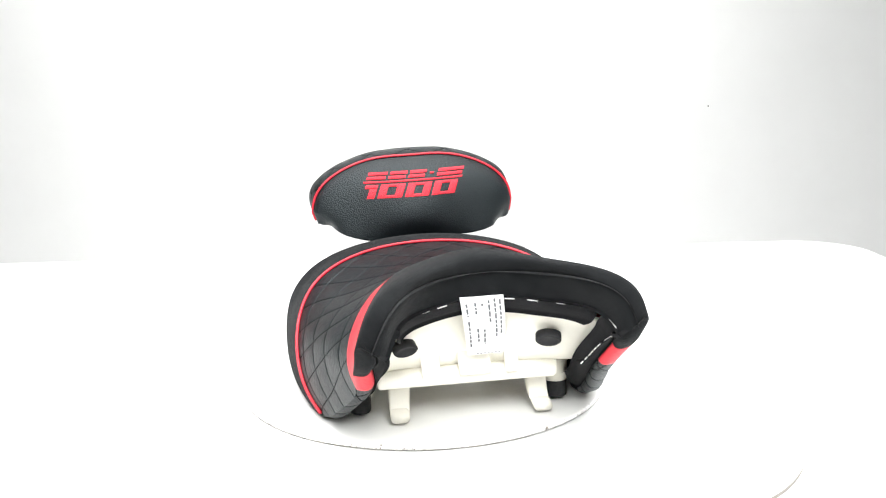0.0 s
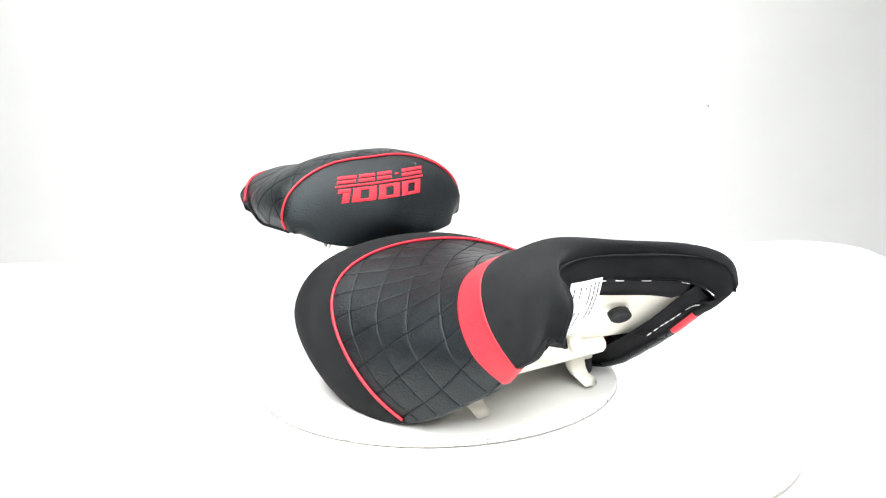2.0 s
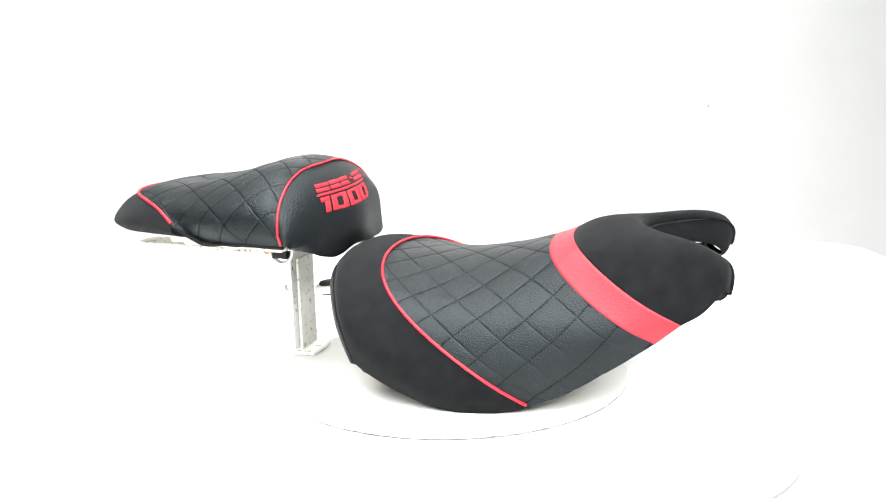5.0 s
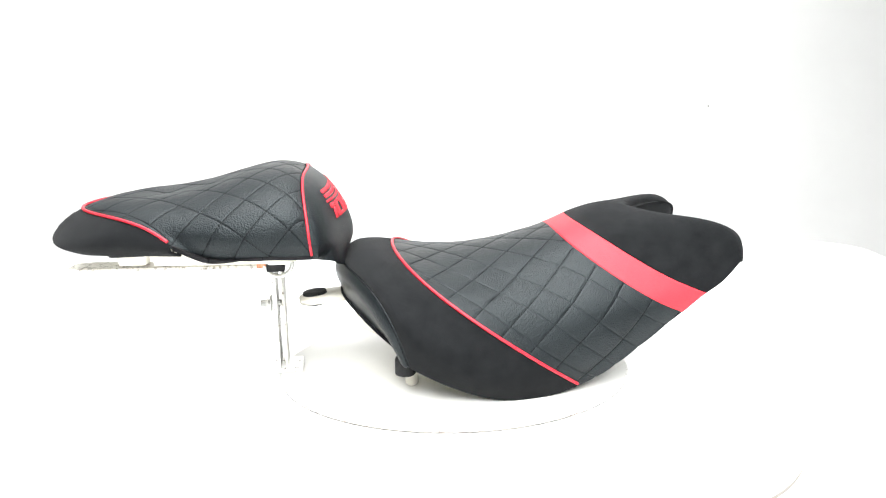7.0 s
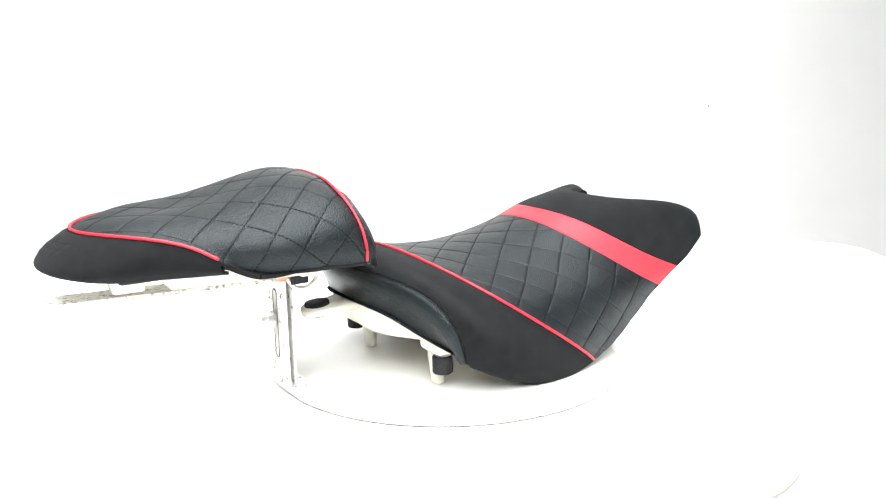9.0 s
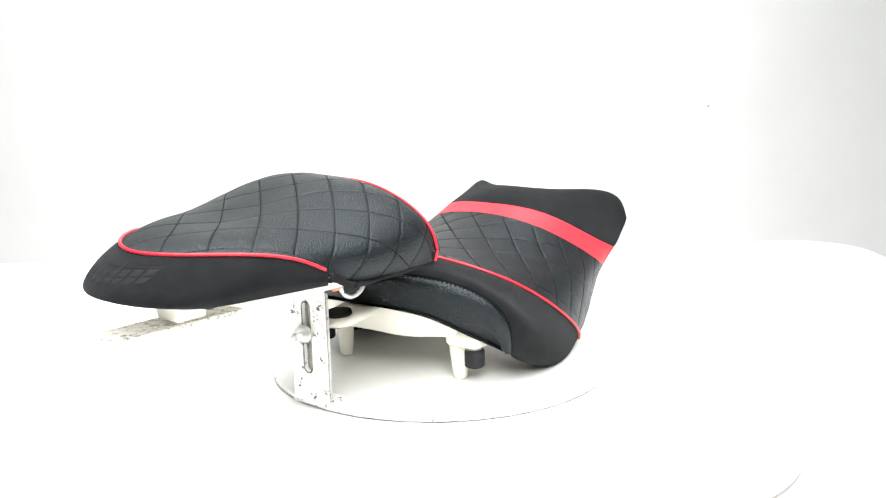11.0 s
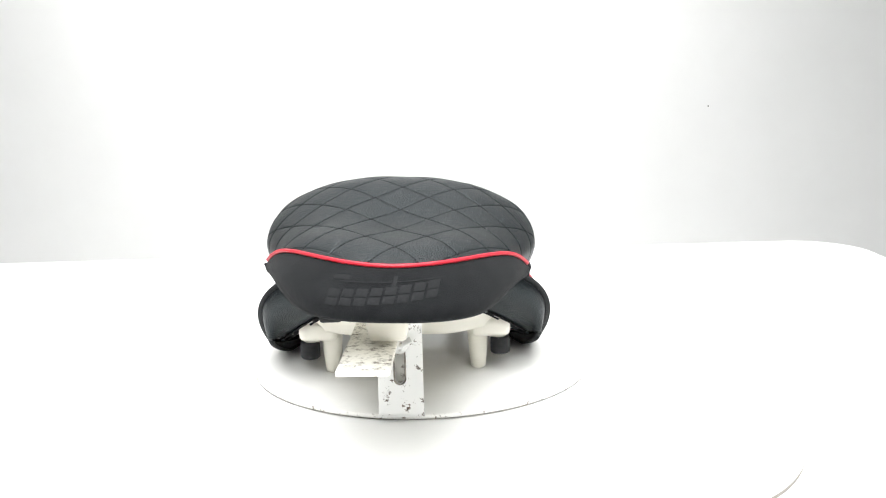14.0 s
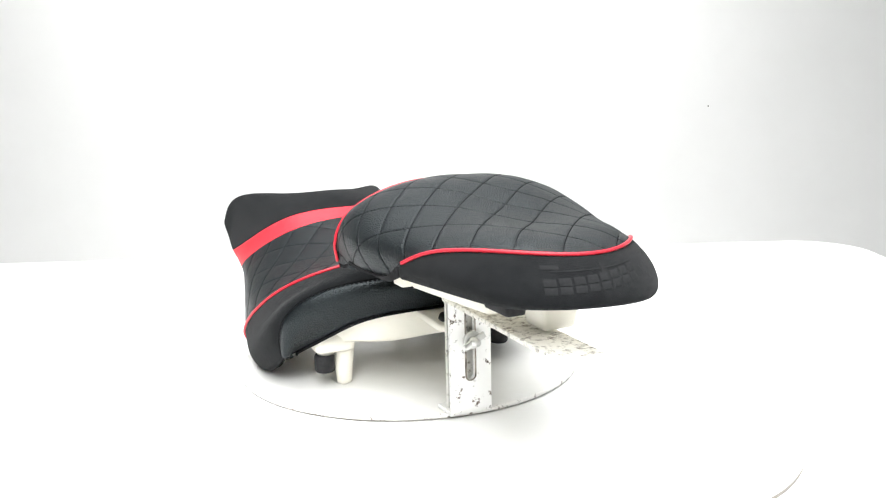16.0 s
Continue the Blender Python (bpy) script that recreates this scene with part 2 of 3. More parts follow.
def quilt(P, bend, first, second, depth):
    """Presses a diagonal quilting into a grid: two mirrored families of seams, each a gentle curve over girth and length. Returns the relief grid and the seam lines."""
    step = np.diff(P, axis=1)
    g = np.concatenate([np.zeros((P.shape[0], 1)), np.cumsum(np.hypot(step[..., 0], step[..., 2]), axis=1)], axis=1)
    g = (g - g[:, [P.shape[1] // 2]]) / 0.1
    y = P[..., 1] / 0.1
    fa = sum(c * g ** i * y ** j for c, (i, j) in zip(bend, POWERS)) + first
    fb = sum(c * (-g) ** i * y ** j for c, (i, j) in zip(bend, POWERS)) + second
    li = np.linalg.norm(np.gradient(P, axis=0), axis=2)
    lj = np.linalg.norm(np.gradient(P, axis=1), axis=2)
    away = [np.abs(F - np.round(F)) / np.hypot(np.gradient(F, axis=0) / li, np.gradient(F, axis=1) / lj) for F in (fa, fb)]
    pillow = np.sqrt(np.abs(np.sin(math.pi * fa) * np.sin(math.pi * fb)))
    relief = depth * (pillow - 1.0) - 0.0004 * np.exp(-(np.minimum(away[0], away[1]) / 0.0009) ** 2)
    fade = np.ones(P.shape[0])
    k = max(2, P.shape[0] // 40)
    fade[:k], fade[-k:] = np.linspace(0.3, 1, k), np.linspace(1, 0.3, k)
    N = normals(P)
    Q = P + N * (relief * fade[:, None])[..., None]
    lines = []
    for F in (fa, fb):
        T = np.sign(np.diff(F, axis=0).mean()) * F
        for level in range(int(math.floor(T.min())), int(math.ceil(T.max())) + 1):
            A = T - level
            pts = []
            hit = np.argwhere((A[:, :-1] <= 0) != (A[:, 1:] <= 0))
            for i, j in hit:
                f = A[i, j] / (A[i, j] - A[i, j + 1])
                pts.append((Q[i, j] * (1 - f) + Q[i, j + 1] * f, N[i, j]))
            run = []
            for q in pts:
                if run and np.linalg.norm(q[0] - run[-1][0]) > 0.012:
                    lines.append(run)
                    run = []
                run.append(q)
            lines.append(run)
    return Q, [ln for ln in lines if len(ln) > 3]


def stitch_run(run, pitch=0.0034, length=0.0025, width=0.0008, lift=0.0003):
    """Short thread bars along a line of (point, normal)."""
    pts, nor = np.array([q[0] for q in run]), np.array([q[1] for q in run])
    d = np.concatenate([[0], np.cumsum(np.linalg.norm(np.diff(pts, axis=0), axis=1))])
    out_v, out_f = [], []
    for s in np.arange(0.001, d[-1] - length, pitch):
        a, b = (np.array([np.interp(x, d, pts[:, c]) for c in range(3)]) for x in (s, s + length))
        n = np.array([np.interp(s, d, nor[:, c]) for c in range(3)])
        t = b - a
        w = np.cross(t, n)
        w *= 0.5 * width / max(np.linalg.norm(w), 1e-9)
        base = len(out_v)
        mid = (a + b) / 2 + n * (lift + 0.0003)
        for c, k in ((a, lift * 0.2), (b, lift * 0.2)):
            out_v += [c - w + n * k, c + w + n * k]
        out_v += [mid - w * 0.8, mid + w * 0.8]
        out_f += [(base, base + 1, base + 5, base + 4), (base + 4, base + 5, base + 3, base + 2),
                  (base, base + 4, base + 2), (base + 1, base + 3, base + 5)]
    return out_v, out_f


def stitches(name, runs, parent, label="", **kw):
    V, F = [], []
    for run in runs:
        v, f = stitch_run(run, **kw)
        F += [tuple(i + len(V) for i in face) for face in f]
        V += v
    return tagged(raw_mesh(name, V, F, THREAD, parent, label), kind="stuff")


def seam_run(P, i, lift=0.0003, j0=0, j1=None):
    N = normals(P)
    return [(P[i, j] + N[i, j] * lift, N[i, j]) for j in range(j0, j1 or P.shape[1], 2)]


def thing(name, label, category):
    return tagged(new(name), label, category)


# ---------------------------------------------------------------- setting
def corner(cx, cy, r, a0, a1, n=14):
    return [(cx + r * math.cos(radians(a)), cy + r * math.sin(radians(a))) for a in np.linspace(a0, a1, n)]


TOP = 0.0085                      # height of the table's top
NEAR = (EYE[2] - TOP) / EYE[2]
table_outline = (corner(0.636, 0.564, 0.108, 90, 0) + corner(0.544, -0.45, 0.2, 0, -90) + corner(-0.58, -0.44, 0.21, -90, -180) + corner(-0.69, 0.564, 0.108, 180, 90))[::-1]
table_outline = [(x * NEAR, EYE[1] + (y - EYE[1]) * NEAR) for x, y in table_outline]
table = thing("table", "thin white laminate table with rounded corners", "table")
part("tabletop", slab(table_outline, TOP - 0.007, TOP, 0.001), TABLE, table, smooth=False)
for x, y in ((-0.6, 0.5), (0.6, 0.5), (-0.6, -0.5), (0.55, -0.5)):
    part("leg", moved(turned([(0.02, -0.72), (0.02, TOP - 0.0075)], 16), pose(x, y, 0)), STEEL, table, smooth=False)

board_outline = (corner(0.30, 0.25, 0.10, 90, 0, 8) + corner(0.148, -0.178, 0.170, -20, -90, 24) + corner(-0.30, -0.248, 0.10, -90, -180, 8) + corner(-0.30, 0.25, 0.10, 180, 90, 8))[::-1]
base_board = thing("base_board", "thin white board with rounded corners under the turntable", "board")
part("sheet", slab(board_outline, TOP + 0.0034, TOP + 0.0045, 0.0002), TABLE, base_board, smooth=False)
# lower layer coloured grey to paint the shaded edge face
part("core", slab(board_outline, TOP + 0.0003, TOP + 0.0033), EDGE, base_board, "board core, edge shade put in as grey", smooth=False)

floor = tagged(part("floor", moved(block(6.6, 6.8, 0.06, 0), pose(0, 0, -0.75)), FLOOR, None, smooth=False), "plain white studio floor", "floor", kind="structure")


def wall(name, m, sx, sz):
    ob = part(name, moved(block(sx, 0.1, sz, 0), m), WALL, None, smooth=False)
    return tagged(ob, "plain white painted studio wall", "wall", kind="structure")


wall("wall_north", pose(0, 3.25, 0.9), 6.4, 3.24)
# south, east and west walls and the ceiling are unseen, added for bounce light
wall("unseen_wall_south", pose(0, -3.2, 0.9), 6.4, 3.24)
wall("unseen_wall_east", pose(3.1, 0.02, 0.9, 0, 0, 90), 6.34, 3.24)
wall("unseen_wall_west", pose(-3.1, 0.02, 0.9, 0, 0, 90), 6.34, 3.24)
tagged(part("ceiling", moved(block(6.6, 6.8, 0.08, 0), pose(0, 0, 2.56)), WALL, None, smooth=False), "unseen white ceiling, added to bounce light", "ceiling", kind="structure")

speck = thing("wall_mark", "tiny dark mark on the white wall", "mark")
part("spot", moved(turned([(0.0032, 0.0), (0.0025, 0.0015)], 10), pose(1.278, 3.1995, 0.088, 90)), EMBOSS, speck)

# ---------------------------------------------------------------- turntable
DECK = 0.018                      # height of the disc's top over the table
turntable = thing("turntable", "round white turntable board with a worn, rusty rim", "turntable")
disc = turned([(0.02, -0.004), (0.1760, -0.004), (0.1772, -0.0032), (0.1772, -0.0010), (0.1764, 0.0), (0.02, 0.0)], 140)
board = part("board", moved(disc, pose(-0.017, -0.032, 0)), BOARD, turntable)
ring = turned([(0.1762, -0.0037), (0.1776, -0.0034), (0.1777, -0.0010), (0.1768, -0.0003), (0.1760, 0.0002)], 160)
bmesh.ops.delete(ring, geom=[f for f in ring.faces if len(f.verts) > 4], context="FACES")
part("rim", moved(ring, pose(-0.017, -0.032, 0)), RIM, turntable, "rim with chipped paint and rust")
under_ring = turned([(0.1755, -0.0042), (0.1770, -0.0041), (0.1774, -0.0036), (0.1770, -0.0031), (0.1764, -0.0030)], 160)
bmesh.ops.delete(under_ring, geom=[f for f in under_ring.faces if len(f.verts) > 4], context="FACES")
part("rim_edge", moved(under_ring, pose(-0.017, -0.032, 0)), WORN, turntable, "bare brown lower edge of the rim")
part("hub", moved(turned([(0.045, TOP + 0.0045 - DECK), (0.045, -0.0043), (0.03, -0.0041)], 40), pose(-0.017, -0.01, 0)), BOARD, turntable)

# ---------------------------------------------------------------- rider's seat
rider = thing("rider_seat", "black quilted leather rider seat with suede sides and red band", "motorcycle seat")
R_HEM = rib((0.0797, 0.0835), (0.0703, 0.0651, 0.0762), (0.0951, 0.0468, 0.0615), (0.1259, 0.0096, 0.0348), curl=0.001)
R_SEAM = rib((0.0794, 0.1148), (0.1102, 0.0511, 0.1027), (0.1394, 0.0329, 0.0730), (0.1375, 0.0215, 0.0384), curl=0.004)
R_RIM = rib((0.0535, 0.1281), (0.1289, 0.0168, 0.0917), (0.1496, -0.0381, 0.0279), (0.1368, -0.0604, 0.0025), curl=0.014)
R_PIPE = rib((0.0270, 0.1248), (0.1202, -0.0115, 0.0962), (0.1374, -0.1085, 0.0292), (0.1225, -0.1382, 0.0082), curl=0.017)
R_MID = rib((-0.0507, 0.1231), (0.0903, -0.0710, 0.1029), (0.1203, -0.1627, 0.0680), (0.1125, -0.1860, 0.0316), curl=0.015)
R_RED = rib((-0.1358, 0.1388), (0.0705, -0.1493, 0.1255), (0.1063, -0.2121, 0.0832), (0.1019, -0.2413, 0.0686), curl=0.014)
R_NOSE = rib((-0.1566, 0.1468), (0.0615, -0.1700, 0.1389), (0.0979, -0.2238, 0.1054), (0.1057, -0.2625, 0.0878), curl=0.014)
R_CREST = rib((-0.1870, 0.1593), (0.0485, -0.2180, 0.1545), (0.0925, -0.2730, 0.1420), (0.1055, -0.2830, 0.1035), curl=0.014)
R_LIP = rib((-0.2170, 0.1570), (0.0450, -0.2420, 0.1540), (0.0945, -0.2955, 0.1420), (0.1045, -0.2970, 0.1195), curl=0.004)
R_FSEAM = rib((-0.2196, 0.1466), (0.0440, -0.2380, 0.1465), (0.0860, -0.2990, 0.1365), (0.0955, -0.2990, 0.1150), curl=0.001)
R_FHEM = rib((-0.2230, 0.1280), (0.0480, -0.2290, 0.1225), (0.0780, -0.2790, 0.1200), (0.0860, -0.2930, 0.1060), curl=0.001)

strips = loft([R_HEM, R_SEAM, R_RIM, R_PIPE, R_MID, R_RED, R_NOSE, R_CREST, R_LIP, R_FSEAM, R_FHEM],
              [26, 20, 26, 60, 60, 14, 22, 12, 12, 12])


def nose_set(P):
    """The nose sits a little to one side and rolled on the pan."""
    f = np.clip((-P[..., 1] - 0.05) / 0.2, 0, 1.2)
    return np.stack([P[..., 0] * (1 + 0.025 * f) + 0.0022 * f, P[..., 1] - 0.0012 * f + 0.025 * P[..., 0] * f, P[..., 2] + 0.018 * P[..., 0] * f], axis=-1)


strips = [nose_set(q) for q in strips]
swell = np.linspace(0, 1, len(strips[0])) ** 1.4
rear_panel = strips[0] + normals(strips[0]) * (0.005 * np.sin(math.pi * swell))[:, None, None]
side_cover = np.concatenate([strips[1], strips[2][1:]])
seat_top = np.concatenate([strips[3], strips[4][1:]])
band = strips[5]
nose = np.concatenate([strips[6], strips[7][1:], strips[8][1:]])
front_lip = strips[9]


def dense(P, rows, cols):
    """Resamples a grid evenly by length along its rows."""
    i = np.linspace(0, P.shape[0] - 1, rows)
    j = np.linspace(0, P.shape[1] - 1, cols)
    a, b = np.floor(i).astype(int).clip(0, P.shape[0] - 2), np.floor(j).astype(int).clip(0, P.shape[1] - 2)
    fi, fj = (i - a)[:, None, None], (j - b)[None, :, None]
    return ((P[a][:, b] * (1 - fj) + P[a][:, b + 1] * fj) * (1 - fi) + (P[a + 1][:, b] * (1 - fj) + P[a + 1][:, b + 1] * fj) * fi)


top_q, top_lines = quilt(dense(seat_top, 380, 620), (2.1507, -2.5081, -0.0936, -0.1485, -0.0952), 1.932, -7.996, 0.0007)
shell("quilted_panel", top_q, BLACK_LEATHER, rider, "black leather quilted in diamonds")
stitches("quilt_stitching", top_lines, rider, "black quilting thread")
shell("side_cover", side_cover, SUEDE, rider, "black suede border")
shell("rear_panel", rear_panel, SMOOTH_LEATHER, rider, "plain black pebbled leather")
shell("red_band", band, RED_LEATHER, rider, "red leather band")
shell("nose_cover", nose, SUEDE, rider, "black suede nose")
shell("nose_lip", front_lip, SUEDE, rider, "black suede lip round the front opening")
tube("piping", (seat_top[0] + normals(seat_top)[0] * 0.0010)[10:-10], 0.0015, PIPE_RED, rider, "red vinyl piping")
stitches("seam_stitching", [seam_run(rear_panel, -2), seam_run(front_lip, 1)], rider, "black seam thread", pitch=0.0042, length=0.003, width=0.0010)

# turned-in hem along both flanks
for side in (0, -1):
    edge = np.concatenate([s[:, side] for s in strips[1:7]])
    keep = [0]
    for k in range(1, len(edge)):
        if np.linalg.norm(edge[k] - edge[keep[-1]]) > 0.002:
            keep.append(k)
    edge = edge[keep]
    sx = -1 if edge[len(edge) // 2, 0] < 0 else 1
    grow = np.clip((0.015 - edge[:, 1:2]) / 0.05, 0, 1)
    rows = [edge + grow * np.array(v) for v in ((0, 0, 0), (-sx * 0.003, 0.001, 0.0015), (-sx * 0.007, 0.003, 0.006), (-sx * 0.010, 0.006, 0.012))]
    shell("side_hem", np.array(rows), CLOTH, rider, "black cloth hem turned under")
# stapled cloth inside the two horns
liners = {}
for side in (0, -1):
    edge = np.concatenate([s[:, side] for s in strips[5:10]])
    sx = -1 if edge[0, 0] < 0 else 1
    f = np.linspace(0, 1, len(edge))[:, None]
    low, high = ((0.086, -0.200, 0.060), (0.0955, -0.261, 0.106)) if sx > 0 else ((-0.090, -0.201, 0.062), (-0.0955, -0.260, 0.107))
    inner = np.array(low) * (1 - f) + np.array(high) * f
    fold = np.array([-sx * 0.004, -0.003, -0.003])
    liners[sx] = np.array([edge * (1 - g) + inner * g + fold * math.sin(math.pi * g) for g in np.linspace(0, 1, 7)])
    shell("horn_liner", liners[sx], CLOTH, rider, "black cloth stapled inside the horn")
hem = front_lip[-1]
hem = hem[30:-30]
shell("front_hem", np.array([hem, hem + np.array([0, 0.001, -0.005]), hem * [0.985, 1, 1] + np.array([0, 0.007, -0.011]), hem * [0.97, 1, 1] + np.array([0, 0.018, -0.015])]), CLOTH, rider, "black ribbed cloth hem")
hem = rear_panel[0][12:-12]
shell("rear_hem", np.array([hem, hem + np.array([0, -0.003, -0.003]), hem * [0.97, 1, 1] + np.array([0, -0.012, -0.003])]), CLOTH, rider, "black cloth hem")

# ivory base pan
pan_ribs = [rib((0.074, 0.084), (0.052, 0.068, 0.081), (0.084, 0.036, 0.062), (0.118, 0.008, 0.038)),
            rib((0.066, 0.052), (0.045, 0.060, 0.050), (0.082, 0.030, 0.047), (0.108, 0.000, 0.036)),
            rib((-0.05, 0.050), (0.045, -0.05, 0.050), (0.085, -0.055, 0.048), (0.104, -0.065, 0.036)),
            rib((-0.165, 0.052), (0.040, -0.165, 0.052), (0.076, -0.170, 0.053), (0.098, -0.182, 0.055)),
            rib((-0.201, 0.120), (0.0475, -0.209, 0.114), (0.080, -0.236, 0.109), (0.094, -0.254, 0.105))]
pan_grid = []
for a, b in zip(pan_ribs, pan_ribs[1:]):
    pan_grid += [a * (1 - f) + b * f for f in np.linspace(0, 1, 8)[:-1]]
pan_grid.append(pan_ribs[-1])
pan = shell("base_pan", np.array(pan_grid), IVORY, rider, "moulded ivory plastic base pan", thick=-0.004)


def leg_shape(foot, top, r_top, r_foot, bend):
    """A tapered moulded leg with a rounded toe."""
    f, t = Vector(foot), Vector(top)
    rings = []
    for k in np.linspace(0, 1, 9):
        c = t.lerp(f, k) + Vector((0, bend * math.sin(math.pi * k) + 0, 0))
        r = r_top + (r_foot - r_top) * k
        rings.append([(c.x + r * math.cos(a), c.y + 0.8 * r * math.sin(a), c.z) for a in np.linspace(0, 2 * math.pi, 16, endpoint=False)])
    c = f
    rings.append([(c.x + 0.6 * r_foot * math.cos(a), c.y + 0.5 * r_foot * math.sin(a), c.z - 0.0018) for a in np.linspace(0, 2 * math.pi, 16, endpoint=False)])
    bm = grid_mesh(np.array(rings), closed=True)
    bm.verts.ensure_lookup_table()
    bm.faces.new([bm.verts[len(bm.verts) - 16 + j] for j in range(16)])
    return bm


for sx in (-1, 1):
    part("rear_foot", leg_shape((sx * 0.074, 0.016, 0.0018), (sx * 0.074, 0.018, 0.056), 0.0125, 0.0075, 0.0), IVORY, pan)
    path = spline(np.array([0, 0.45, 0.8, 1.0]), np.array([(sx * 0.061 + 0.005, -0.148, 0.064), (sx * 0.062 + 0.005, -0.142, 0.034), (sx * 0.063 + 0.005, -0.147, 0.0135), (sx * 0.064 + 0.005, -0.160, 0.0080)]), np.linspace(0, 1, 12))
    rings = []
    for k, c in enumerate(path):
        w, d = 0.0105 - 0.002 * k / 11, 0.0055
        lean = 0.0 if k < 8 else (k - 7) * 0.22
        rings.append([(c[0] + w * abs(math.cos(a)) ** 0.4 * math.copysign(1, math.cos(a)), c[1] + d * abs(math.sin(a)) ** 0.4 * math.copysign(1, math.sin(a)) * math.cos(lean), c[2] + d * math.sin(a) * math.sin(lean)) for a in np.linspace(0.2, 2 * math.pi + 0.2, 16, endpoint=False)])
    toe = grid_mesh(np.array(rings), closed=True)
    toe.verts.ensure_lookup_table()
    toe.faces.new([toe.verts[len(toe.verts) - 16 + j] for j in range(16)])
    part("front_foot", toe, IVORY, pan)
    part("pad_housing", moved(block(0.040, 0.028, 0.021, 0.008, 4), pose(sx * 0.086, 0.019, 0.0468)), IVORY, pan)
    part("rubber_pad", moved(turned([(0.0085, 0.0), (0.0098, 0.0015), (0.0098, 0.0155), (0.009, 0.017)], 20), pose(sx * 0.096, 0.023, 0.018)), RUBBER, pan, "black rubber buffer")
    part("pad_post", moved(turned([(0.008, 0.034), (0.010, 0.058)], 16), pose(sx * 0.094, 0.021, 0)), IVORY, pan)
    part("front_rubber_pad", moved(turned([(0.0085, 0.0), (0.0098, 0.0015), (0.0098, 0.0155), (0.009, 0.017)], 20), pose(sx * 0.0905, -0.127, 0.004)), RUBBER, pan, "black rubber buffer")
    part("front_pad_post", moved(turned([(0.011, 0.0205), (0.013, 0.056)], 16), pose(sx * 0.0895, -0.127, 0)), IVORY, pan)
    part("plug", moved(turned([(0.0112, -0.003), (0.0112, 0.004), (0.0102, 0.005), (0.0085, 0.005), (0.008, 0.0035)], 24), pose(sx * 0.060, -0.2075, 0.0855, 121, 0, -sx * 16) @ Matrix.Diagonal((0.95, 0.62, 1, 1))), RUBBER, pan, "black plug in the pan's hole")
part("cross_tube", moved(turned([(0.0075, -0.078), (0.0085, -0.076), (0.0085, 0.076), (0.0075, 0.078)], 20), pose(0, -0.166, 0.0455, 0, 90, 0)), IVORY, pan)
for x, w in ((-0.034, 0.016), (0.004, 0.028), (0.036, 0.012)):
    part("pan_rib", moved(block(w, 0.006, 0.030, 0.002), pose(x, -0.1735, 0.062, -31)), IVORY, pan)
lug = slab(corner(0, 0.0, 0.0165, 0, 180, 16) + [(-0.02, -0.05), (0.02, -0.05)], -0.004, 0.004, 0.001)
part("rear_lug", moved(lug, pose(0, 0.108, 0.0735, -6)), IVORY, pan)
part("grommet", moved(turned([(0.005, 0.006), (0.0118, 0.0062), (0.0125, 0.004), (0.0125, -0.006), (0.011, -0.0075), (0.005, -0.0075)], 28), pose(0, 0.108, 0.0745, -6)), RUBBER, pan, "black rubber grommet")

# ---------------------------------------------------------------- pillion seat
pillion = thing("pillion_seat", "black quilted leather motorcycle pillion seat with red piping on a bracket", "motorcycle seat")
P_FHEM = rib((0.0761, 0.1224), (0.0461, 0.0749, 0.1203), (0.0860, 0.0828, 0.1319), (0.0965, 0.1048, 0.1370))
P_FLOW = rib((0.0666, 0.1405), (0.0491, 0.0746, 0.1405), (0.0950, 0.0873, 0.1427), (0.1030, 0.0984, 0.1385))
P_FACE = rib((0.0791, 0.1785), (0.0514, 0.0865, 0.1794), (0.1048, 0.0944, 0.1594), (0.1095, 0.0960, 0.1412))
P_PIPE = rib((0.1096, 0.2067), (0.0498, 0.1112, 0.2036), (0.1035, 0.1057, 0.1735), (0.1112, 0.1018, 0.1430))
P_CREST = rib((0.1385, 0.2132), (0.0475, 0.1362, 0.2096), (0.1080, 0.1185, 0.1768), (0.1085, 0.1146, 0.1425))
P_MID = rib((0.1914, 0.2000), (0.0451, 0.1788, 0.2023), (0.1105, 0.1645, 0.1704), (0.1100, 0.1460, 0.1444))
P_BACK = rib((0.2518, 0.1877), (0.0456, 0.2380, 0.1895), (0.1006, 0.2087, 0.1651), (0.1000, 0.1954, 0.1436))
P_TAIL = rib((0.3284, 0.1767), (0.0438, 0.3088, 0.1770), (0.0883, 0.2509, 0.1695), (0.1013, 0.2268, 0.1565))
P_RIM = rib((0.3597, 0.1484), (0.0497, 0.3406, 0.1491), (0.0872, 0.2776, 0.1550), (0.1000, 0.2275, 0.1480))
P_THEM = rib((0.3418, 0.1445), (0.0507, 0.3285, 0.1420), (0.0772, 0.2795, 0.1430), (0.0930, 0.2205, 0.1440))
def tilted(P, roll, yaw, dx, origin=(0.0, 0.2, 0.15)):
    """Sets a cover a little askew, as it lies on its supports."""
    m = pose(0, 0, 0, 0, 0, yaw) @ pose(0, 0, 0, 0, roll, 0)
    R = np.array(m.to_3x3())
    return (P - np.array(origin)) @ R.T + np.array(origin) + np.array([dx, 0, 0])


def set_askew(P):
    return tilted(P, -2.03, -1.56, -0.0009)


ps = loft([P_FHEM, P_FLOW, P_FACE, P_PIPE, P_CREST, P_MID, P_BACK, P_TAIL, P_RIM, P_THEM], [10, 14, 16, 14, 34, 34, 34, 16, 14])


